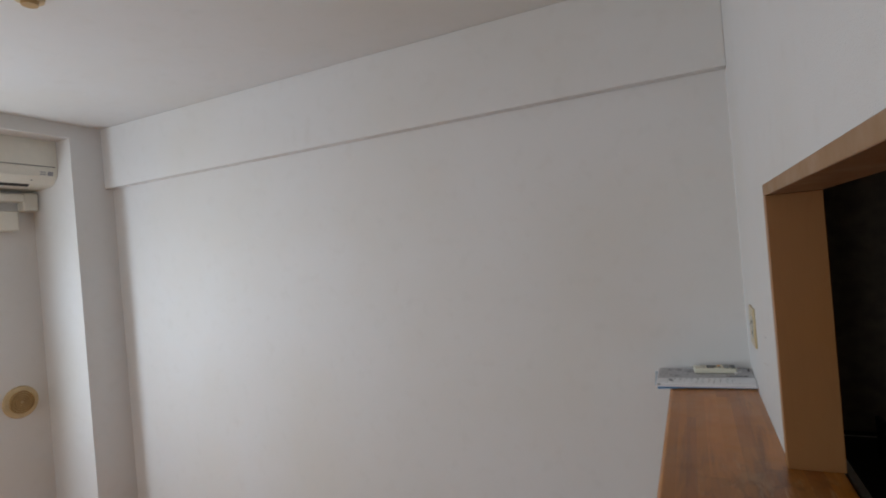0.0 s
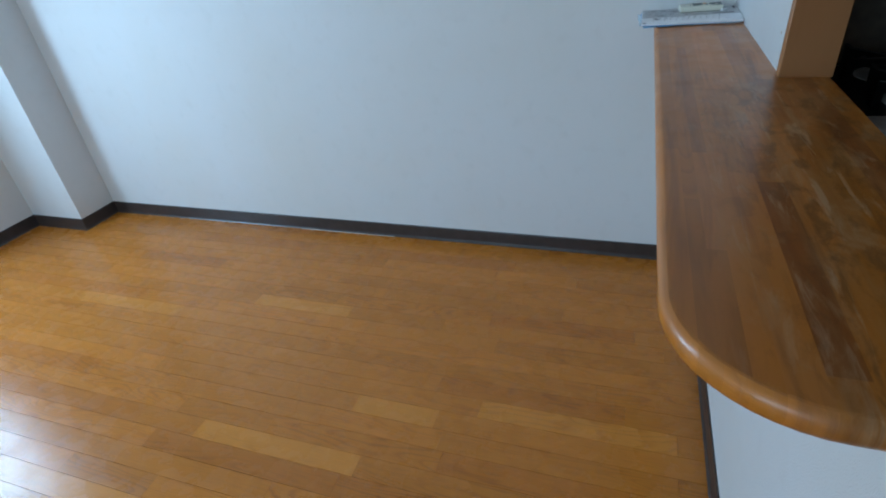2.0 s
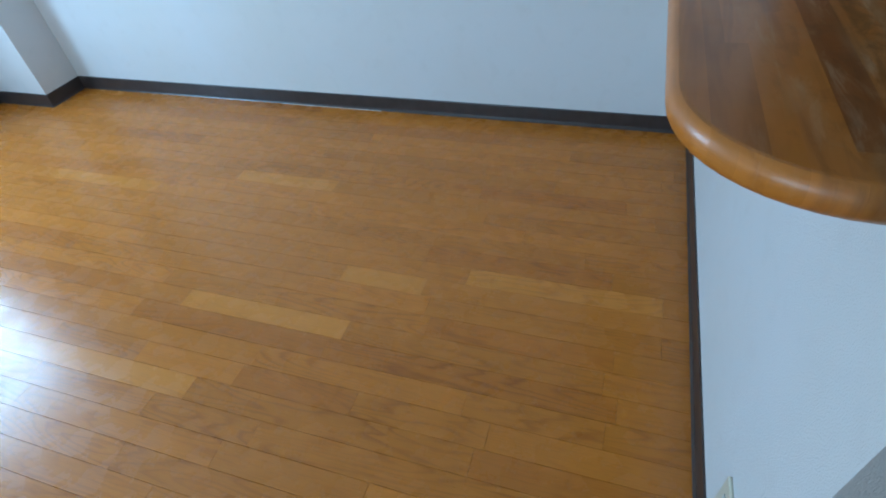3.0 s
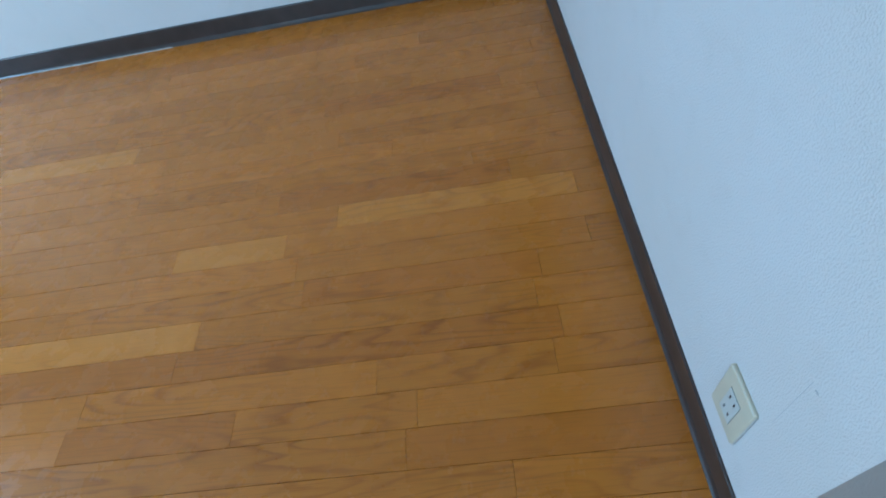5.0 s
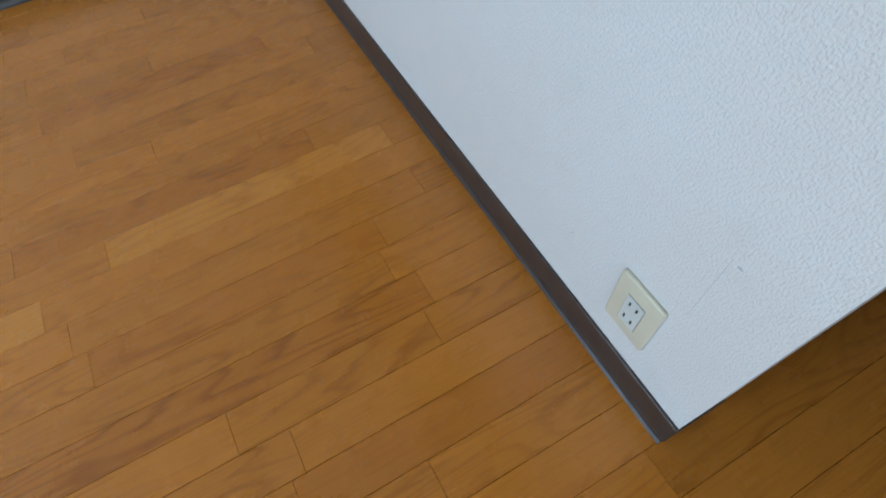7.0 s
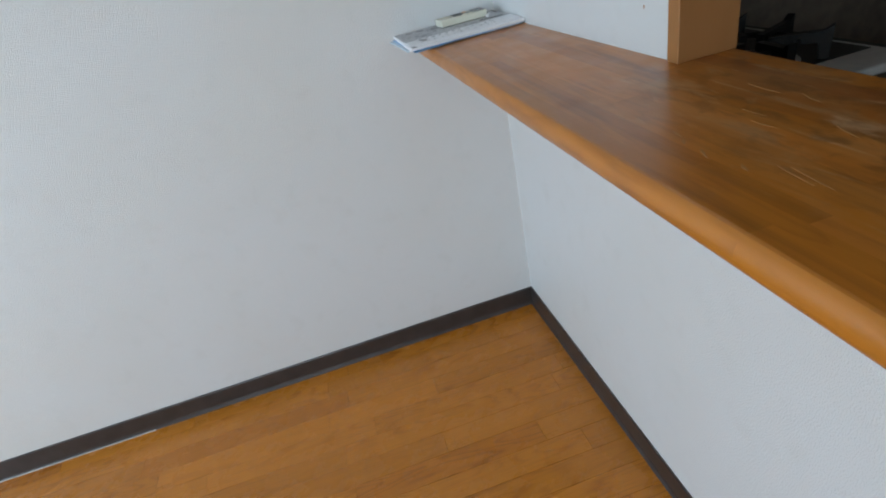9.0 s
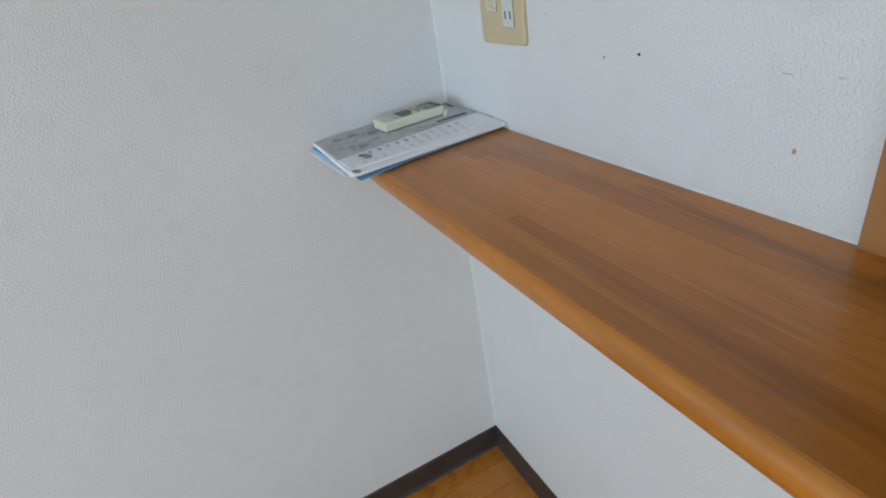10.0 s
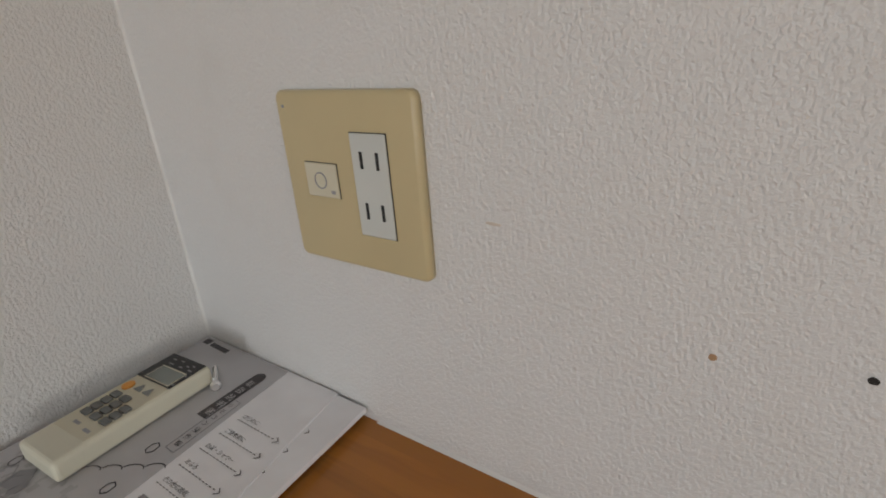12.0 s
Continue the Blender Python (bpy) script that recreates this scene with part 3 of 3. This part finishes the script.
for a, b in (((bx0, by + .006), (bx1, by + .001)), ((bx0, by - .006), (bx1, by - .011)), ((bx0, by + .006), (bx0, by - .006)), ((bx1, by + .001), (bx1, by - .011))):
    bar(top_b, "frame_line", *a, *b, 0.0007, M_GREY, 0.0008)
print_on(top_b, "logo_mark", [(-0.006, -0.008), (-0.014, -0.008), (-0.014, -0.018), (-0.006, -0.018)], M_INK, 0.0008, "small dark square mark")
bar(top_b, "logo_bar", -0.011, -0.022, -0.012, -0.052, 0.006, M_INK, 0.0008)


def lettering(parent, name, text, x, y, size, mat=None):
    """Small print in the built-in font, reading towards -y."""
    cu = bpy.data.curves.new(name, "FONT")
    cu.body, cu.size = text, size
    tmp = new(name, cu)
    me = bpy.data.meshes.new_from_object(tmp)
    bpy.data.objects.remove(tmp)
    bpy.data.curves.remove(cu)
    me.name = name
    me.materials.clear()
    me.materials.append(mat or M_INK)
    ob = new(name, me)
    ob.parent = parent
    ob.location = (x - parent.location.x, y - parent.location.y, TZ - parent.location.z + 0.0008)
    ob.rotation_euler = (0, 0, -math.pi / 2)
    return ob


for i, letter in enumerate("取扱説明書"):
    lettering(top_b, "banner_character", letter, -0.0380 - i * 0.0108, -0.1180 - i * 0.0005, 0.0085, M_COVER).location.z += 0.0004
for i, letter in enumerate("リモコン操作編"):
    lettering(top_b, "title_character", letter, bx0 - 0.0090 - i * 0.0086, by + 0.0030 - i * 0.0007, 0.0066)
HEADINGS = ("はじめに", "ご使用前に", "お湯・シャワー", "おふろ", "その他の機能")
for i in range(12):
    x = -0.066 - i * 0.0187
    y = -0.156 - i * 0.0017
    if i < 5:
        lettering(top_b, "list_heading", HEADINGS[i], x - 0.002, y, 0.0052)
    else:
        bar(top_b, "list_heading", x, y, x, y - 0.018 + 0.004 * (i % 3), 0.0042, M_GREY, 0.0008)
    for k in range(11):
        bar(top_b, "dotted_rule", x - 0.0055, y + 0.001 - k * 0.0045, x - 0.0055, y - 0.0015 - k * 0.0045, 0.0007, M_INK if i < 6 else M_GREY, 0.0008)
    bar(top_b, "rule_arrow", x - 0.0085, y - 0.0485, x - 0.0055, y - 0.052, 0.0008, M_INK, 0.0008)
    bar(top_b, "rule_arrow", x - 0.0025, y - 0.0485, x - 0.0055, y - 0.052, 0.0008, M_INK, 0.0008)
for hx, hy in ((-0.129, -0.123), (-0.169, -0.135), (-0.196, -0.037), (-0.215, -0.115)):
    hexa = [(hx + 0.006 * math.cos(a), hy + 0.0045 * math.sin(a)) for a in (0.2, 1.2, 2.3, 3.3, 4.3, 5.4)]
    for k in range(6):
        bar(top_b, "cover_drawing", *hexa[k], *hexa[(k + 1) % 6], 0.0008, M_INK, 0.0008)
for k in range(4):
    cx, cy = -0.168 + 0.0095 * k, -0.103 - 0.0145 * k
    arcp = [(cx + 0.0075 * math.cos(a) * 0.55 + 0.004 * math.sin(a), cy - 0.0075 * math.cos(a) + 0.002 * math.sin(a)) for a in (0.0, 0.6, 1.2, 1.8, 2.4, 3.0)]
    for p, q in zip(arcp, arcp[1:]):
        bar(top_b, "cover_drawing", *p, *q, 0.0008, M_INK, 0.0008)
blob = [(-0.276, -0.178), (-0.266, -0.176), (-0.256, -0.196), (-0.262, -0.214), (-0.270, -0.208)]
print_on(top_b, "grey_tab", blob, M_GREY, 0.0008, "grey page tab")
rr = random.Random(8)
for i in range(26):
    cx, cy = rr.uniform(-0.30, -0.20), rr.uniform(-0.15, -0.03)
    r = rr.uniform(0.003, 0.013)
    n = rr.randint(5, 8)
    pts = [(cx + r * rr.uniform(0.6, 1.2) * math.cos(2 * math.pi * k / n), cy + r * rr.uniform(0.5, 1.0) * math.sin(2 * math.pi * k / n)) for k in range(n)]
    if i % 3 == 0:
        print_on(top_b, "cover_drawing", pts, M_DRAW, 0.0006 + 0.00001 * i)
    for k in range(n):
        if rr.random() < 0.8:
            bar(top_b, "cover_drawing", *pts[k], *pts[(k + 1) % n], 0.0009, M_GREY, 0.0009 + 0.00001 * i)

bm = bmesh.new()
for i in range(150):
    cx, cy = rr.uniform(-0.305, -0.175), rr.uniform(-0.158, -0.024)
    w, h, tilt = rr.uniform(0.0012, 0.0045), rr.uniform(0.0008, 0.0032), rr.uniform(-0.5, 0.5)
    c, s = math.cos(tilt), math.sin(tilt)
    o = top_b.location
    prism([(cx + c * a - s * b - o.x, cy + s * a + c * b - o.y) for a, b in ((-w, -h), (w, -h), (w, h), (-w, h))], TZ - o.z + 0.0003, TZ - o.z + 0.0004 + 0.000001 * i, bm)
part("cover_print", bm, M_TONE, top_b, "mottled grey print on the cover")

low_b, _ = booklet([(-0.313, -0.2385), (-0.310, -0.262), (-0.003, -0.240), (-0.003, -0.2055)], PZ + 0.01251, 0.0006, M_PAPER, "white leaf with a grey tab lying under the booklet")
for i in range(9):
    x, y = -0.050 - i * 0.0235, -0.2200 - i * 0.0017
    for dx in (0.0022, -0.0022):
        o = low_b.location
        a, b = Vector((x + dx - o.x, y + 0.0026 - o.y)), Vector((x - o.x, y - o.y))
        d = (b - a).normalized() * 0.0004
        part("rule_arrow", prism([(a.x - d.y, a.y + d.x), (a.x + d.y, a.y - d.x), (b.x + d.y, b.y - d.x), (b.x - d.y, b.y + d.x)], 0.0005, 0.0008), M_INK, low_b)
o = low_b.location
part("grey_tab", prism([(-0.311 - o.x, -0.240 - o.y), (-0.302 - o.x, -0.2395 - o.y), (-0.296 - o.x, -0.252 - o.y), (-0.300 - o.x, -0.2605 - o.y), (-0.307 - o.x, -0.2605 - o.y)], 0.0006, 0.0009), M_GREY, low_b, "grey page tab")

# ---- remote control ----
remote = tagged(new("remote_control"), "cream air conditioner remote control with grey buttons on the booklets", "remote control")
remote.matrix_world = pose(-0.1215, -0.067, TZ + 0.0011, 0, 0, 4.0)
RL, RW, RH = 0.138, 0.056, 0.019
part("body", box(-RL / 2, RL / 2, -RW / 2, RW / 2, 0, RH, 0.004, 3), M_REMOTE, remote, smooth=False)
part("face_panel", box(-0.0435, 0.066, -RW / 2 + 0.004, RW / 2 - 0.004, RH, RH + 0.0004), M_PLATE_W, remote, "pale printed face")
part("dark_window", box(0.0285, 0.0665, -RW / 2 + 0.003, RW / 2 - 0.003, RH + 0.0004, RH + 0.0009), M_BLACK, remote, "black display window")
part("display_rim", box(0.0300, 0.0495, -0.021, 0.015, RH + 0.0009, RH + 0.0012), M_PLATE_W, remote)
part("display", box(0.0308, 0.0480, -0.0200, 0.0140, RH + 0.0012, RH + 0.0014), M_LCD, remote, "grey liquid crystal display")
part("power_button", disc((0.0, 0.0, 0), 1.0, 0.0016, "z", 20), M_ORANGE, remote, "orange oval button")
pb = [o for o in remote.children if o.name.startswith("power_button")][0]
pb.scale, pb.location = (0.0058, 0.0048, 1), (0.0150, 0.0150, RH + 0.0004)
for i in range(3):
    for j in range(4 if i < 2 else 3):
        b = part("button", box(-0.0036, 0.0036, -0.0054, 0.0054, 0, 0.0018, 0.0015, 2), M_BUTTON_DARK, remote)
        b.location = (-0.0225 + j * 0.0082, 0.0120 - i * 0.0145, RH + 0.0004)
for k, (bx, by2) in enumerate(((0.0165, 0.0005), (0.0165, -0.0125))):
    b = part("arrow_button", disc((0, 0, 0), 0.0052, 0.0014, "z", 3), M_BUTTON, remote)
    b.location = (bx, by2, RH + 0.0004)
for k, (lx, ly, ll) in enumerate(((0.0540, 0.010, 0.006), (0.0540, -0.004, 0.005), (0.0575, -0.010, 0.004), (0.0600, 0.013, 0.005), (0.0610, 0.002, 0.004), (0.0335, -0.0235, 0.003), (0.0465, -0.0235, 0.002), (0.0540, -0.018, 0.005), (0.0600, -0.016, 0.003))):
    b = part("window_lettering", box(-0.0007, 0.0007, -ll / 2, ll / 2, 0, 0.0002), M_GREY, remote)
    b.location = (lx, ly, RH + 0.0010)
for i in range(3):
    for j in range(3):
        b = part("button_lettering", box(-0.0003, 0.0003, -0.0024, 0.0024, 0, 0.0002), M_GREY, remote)
        b.location = (-0.0185 + j * 0.0082, 0.0120 - i * 0.0145, RH + 0.0005)
for k in range(2):
    b = part("label_bar", box(-0.0015, 0.0015, -0.0045, 0.0045, 0, 0.0002), M_GREY, remote)
    b.location = (-0.0335 - k * 0.002, 0.006 - k * 0.019, RH + 0.0004)

screw = tagged(new("wall_screw"), "loose bright zinc pan head screw on the booklets", "screw")
screw.matrix_world = pose(-0.0555, -0.099, TZ + 0.0042, 0, 90, 58)
part("shank", disc((0, 0, 0), 0.0024, 0.034, "z", 14, taper=0.7), M_METAL, screw)
for k in range(9):
    part("thread", disc((0, 0, 0.008 + 0.003 * k), 0.0029 - 0.00008 * k, 0.0008, "z", 12), M_METAL, screw)
part("head", disc((0, 0, -0.0035), 0.0036, 0.0035, "z", 18, taper=1.45), M_METAL, screw)

# ---- air conditioner ----
ac = tagged(new("air_conditioner"), "cream wall-mounted air conditioner above a white duct elbow", "air conditioner")
ac.location = (L, -0.65, 2.232)
ax = 0.30
profile = [(0, 0.305), (ax - 0.03, 0.308), (ax - 0.012, 0.302), (ax - 0.003, 0.285), (ax, 0.25), (ax - 0.002, 0.10), (ax - 0.012, 0.06), (ax - 0.05, 0.02), (ax - 0.09, 0.006), (0, 0.0)]
bm = prism([(p[0], p[1]) for p in profile], -0.40, 0.40, axis="y")
part("casing", bm, M_AC, ac)
part("panel_seam", box(ax - 0.0035, ax + 0.0006, -0.385, 0.385, 0.118, 0.1215), M_BLACK, ac, "dark seam under the front panel")
part("air_outlet", prism([(ax - 0.085, 0.001), (ax - 0.085, 0.02), (ax - 0.035, 0.045), (ax - 0.03, 0.038)], -0.36, 0.27, axis="y"), M_BLACK, ac, "dark air outlet slot")
part("louvre", prism([(ax - 0.052, 0.0165), (ax - 0.012, 0.055), (ax - 0.006, 0.058), (ax - 0.047, 0.0125)], -0.36, 0.26, axis="y"), M_AC, ac)
part("side_seam", box(0.04, ax - 0.02, 0.4, 0.4008, 0.116, 0.118), M_GREY, ac)
for k in range(2):
    part("label_bar", prism([(ax - 0.0065, 0.082 - k * 0.014), (ax - 0.0045, 0.088 - k * 0.014), (ax - 0.0035, 0.088 - k * 0.014), (ax - 0.0055, 0.082 - k * 0.014)], 0.30, 0.335, axis="y"), M_GREY, ac)
part("label_field", prism([(ax - 0.0105, 0.066), (ax - 0.0035, 0.090), (ax - 0.0025, 0.090), (ax - 0.0095, 0.066)], 0.345, 0.375, axis="y"), M_GREY, ac, "grey label field")

duct = tagged(new("pipe_cover"), "white plastic pipe elbow and wall cap under the air conditioner", "pipe cover")
duct.location = (L, -0.372, 2.10)
part("elbow", box(0, 0.08, 0.03, 0.118, 0.0, 0.118, 0.012, 3), M_AC, duct)
part("sleeve", box(0, 0.10, -0.35, 0.03, 0.055, 0.105, 0.012, 2), M_AC, duct)
part("drop", box(0, 0.065, -0.11, 0.012, -0.125, 0.0, 0.015, 3), M_AC, duct)

vent = tagged(new("air_vent"), "round tan air vent with concentric rings on the wall", "air vent")
vent.location = (L, -0.405, 0.915)
part("rim", disc((0, 0, 0), 0.10, 0.012, "x", 44, taper=0.93), M_TAN_PALE, vent, "pale stained rim")
for i, r in enumerate((0.070, 0.056, 0.043, 0.031, 0.019)):
    part("louvre_ring", ring((0.012, 0, 0), r - 0.009, r, 0.014 - 0.001 * i, n=36), M_TAN, vent)
part("hub", disc((0.012, 0, 0), 0.006, 0.014, "x", 16), M_TAN_PALE, vent)

rose = tagged(new("ceiling_socket"), "small brown ceiling lamp socket", "ceiling socket")
rose.location = (-2.11, -1.185, CEIL)
part("base", disc((0, 0, 0), 0.045, -0.012, "z", 28, taper=0.95), M_TAN_PALE, rose)
part("socket", disc((0, 0, -0.012), 0.027, -0.016, "z", 24, taper=0.9), M_TAN, rose)

# ---- kitchen behind the opening ----
cab = tagged(new("kitchen_cabinet"), "dark kitchen base cabinet under a steel worktop", "cabinet")
cab.location = (0.42, -0.95, 0)
part("body", box(-0.327, 0.32, -0.92, 0.94, 0.02, 0.88), M_CABINET, cab)
part("worktop", box(-0.327, 0.34, -0.92, 0.94, 0.88, 0.90, 0.004, 2), M_STEEL, cab, "steel worktop, coloured near black for the unlit kitchen")
for i in range(4):
    d = part("door", box(0.32, 0.338, -0.90 + i * 0.46, -0.45 + i * 0.46, 0.10, 0.86, 0.003, 1), M_CABINET, cab)
    h = part("handle", box(0.338, 0.352, -0.75 + i * 0.46, -0.60 + i * 0.46, 0.80, 0.812, 0.003, 1), M_STEEL, d)

hob = tagged(new("gas_hob"), "gas hob with black cast iron pan supports on pale enamel", "gas hob")
hob.location = (0.42, -0.42, 0.90)
part("top_plate", box(-0.24, 0.26, -0.315, 0.30, 0.0, 0.022, 0.006, 2), M_HOB, hob, "pale enamel top plate")
part("glass_panel", box(-0.22, 0.24, -0.215, 0.28, 0.022, 0.0232), M_IRON, hob, "black glass panel")
for k, cy in enumerate((-0.10, 0.16)):
    part("burner_ring", ring((0.02, cy, 0.0232), 0.060, 0.105, 0.003, "z", 32), M_HOB, hob, "pale enamel ring round the burner")
    burner = part("burner", disc((0.02, cy, 0.0245), 0.045, 0.018, "z", 28, taper=0.85), M_IRON, hob)
    g = bmesh.new()
    ring((0.02, cy, 0.060), 0.086, 0.1, 0.012, "z", 32, g)
    support = part("pan_support", g, M_IRON, hob)
    for i in range(6):
        a = math.pi / 3 * i + 0.3
        c, s = math.cos(a), math.sin(a)
        g = bmesh.new()
        outline = ((0.035, 0.061), (0.132, 0.061), (0.134, 0.0245), (0.156, 0.0245), (0.158, 0.098), (0.140, 0.086), (0.035, 0.080))
        sides = [[g.verts.new((0.02 + c * r + s * q, cy + s * r - c * q, z)) for r, z in outline] for q in (-0.009, 0.009)]
        g.faces.new(sides[0])
        g.faces.new(list(reversed(sides[1])))
        for k in range(7):
            m = (k + 1) % 7
            g.faces.new((sides[0][k], sides[0][m], sides[1][m], sides[1][k]))
        part("arm", g, M_IRON, support)

# ---- floor strips ----
ROW = 0.08
ROW0 = -1.105
KNOWN = {  # row: pieces of known tone (x0, x1, material)
    0: [(-0.732, -0.088, M_FLOOR_L)],
    -1: [(-1.184, -0.87, M_FLOOR_L)],
    -3: [(-0.804, -0.22, M_FLOOR_D)],
    -4: [(-1.704, -1.062, M_FLOOR_L)],
    -5: [(-1.86, -1.10, M_FLOOR_D)],
    -6: [(-0.611, -0.226, M_FLOOR)],
    5: [(-1.95, -1.45, M_FLOOR_L)],
    3: [(-2.95, -2.3, M_FLOOR_L)],
}
SHARED = {}


def strip_mesh(length, mat):
    key = (round(length, 2), mat.name)
    if key not in SHARED:
        h, g, c = key[0] / 2, ROW / 2, 0.0007
        bm = bmesh.new()
        lo = [bm.verts.new((x * h, y * g, -0.008)) for x, y in ((-1, -1), (1, -1), (1, 1), (-1, 1))]
        mid = [bm.verts.new((x * (h - 0.0002), y * (g - 0.0003), -c)) for x, y in ((-1, -1), (1, -1), (1, 1), (-1, 1))]
        hi = [bm.verts.new((x * (h - 0.0004), y * (g - 0.0007), 0.0)) for x, y in ((-1, -1), (1, -1), (1, 1), (-1, 1))]
        bm.faces.new(hi)
        for a, b in ((lo, mid), (mid, hi)):
            for i in range(4):
                j = (i + 1) % 4
                bm.faces.new((a[i], a[j], b[j], b[i]))
        SHARED[key] = mesh_of("floor_strip", bm, mat)
    return SHARED[key]


floor_strips = tagged(new("floor_boards"), "orange-brown lacquered oak strip flooring, gently worn", kind="structure")
rng = random.Random(23)
rest = bmesh.new()
count = 0
for row in range(-56, 15):
    y1 = ROW0 + row * ROW + ROW
    y0 = y1 - ROW
    if y0 < NEAR or y1 > 0.07:
        continue
    known = sorted(KNOWN.get(row, []))
    x, pieces = L - rng.uniform(0, 0.3), []
    while x < KX:
        nxt = [k for k in known if k[0] >= x - 1e-6]
        if nxt and abs(nxt[0][0] - x) < 1e-6:
            pieces.append(nxt[0])
            x = nxt[0][1]
            continue
        n = round(rng.choice((0.38, 0.45, 0.56, 0.64, 0.72, 0.8, 0.88)) + rng.choice((0, 0.02)), 2)
        end = x + n
        if nxt and end > nxt[0][0] - 0.15:
            end = nxt[0][0]
        mat = rng.choices((M_FLOOR, M_FLOOR_L, M_FLOOR_D), (16, 0.35, 1.6))[0]
        pieces.append((x, end, mat))
        x = end
    for x0, x1, mat in pieces:
        x0, x1 = max(x0, L), min(x1, KX)
        if x1 - x0 < 0.02:
            continue
        cy = (y0 + y1) / 2
        if x1 > -3.0 and x0 < 0.75 and cy > -2.75 and count < 300:
            count += 1
            ob = new("floor_strip", strip_mesh(x1 - x0, mat))
            ob.location = ((x0 + x1) / 2, cy, 0.0)
            ob.scale.x = (x1 - x0) / round(x1 - x0, 2)
            ob.parent = floor_strips
        else:
            box(x0 + 0.0004, x1 - 0.0004, y0 + 0.0008, y1 - 0.0008, -0.008, 0.0, bm=rest)
ob = part("floor_strips_far", rest, M_FLOOR, floor_strips)
tagged(ob, kind="stuff")
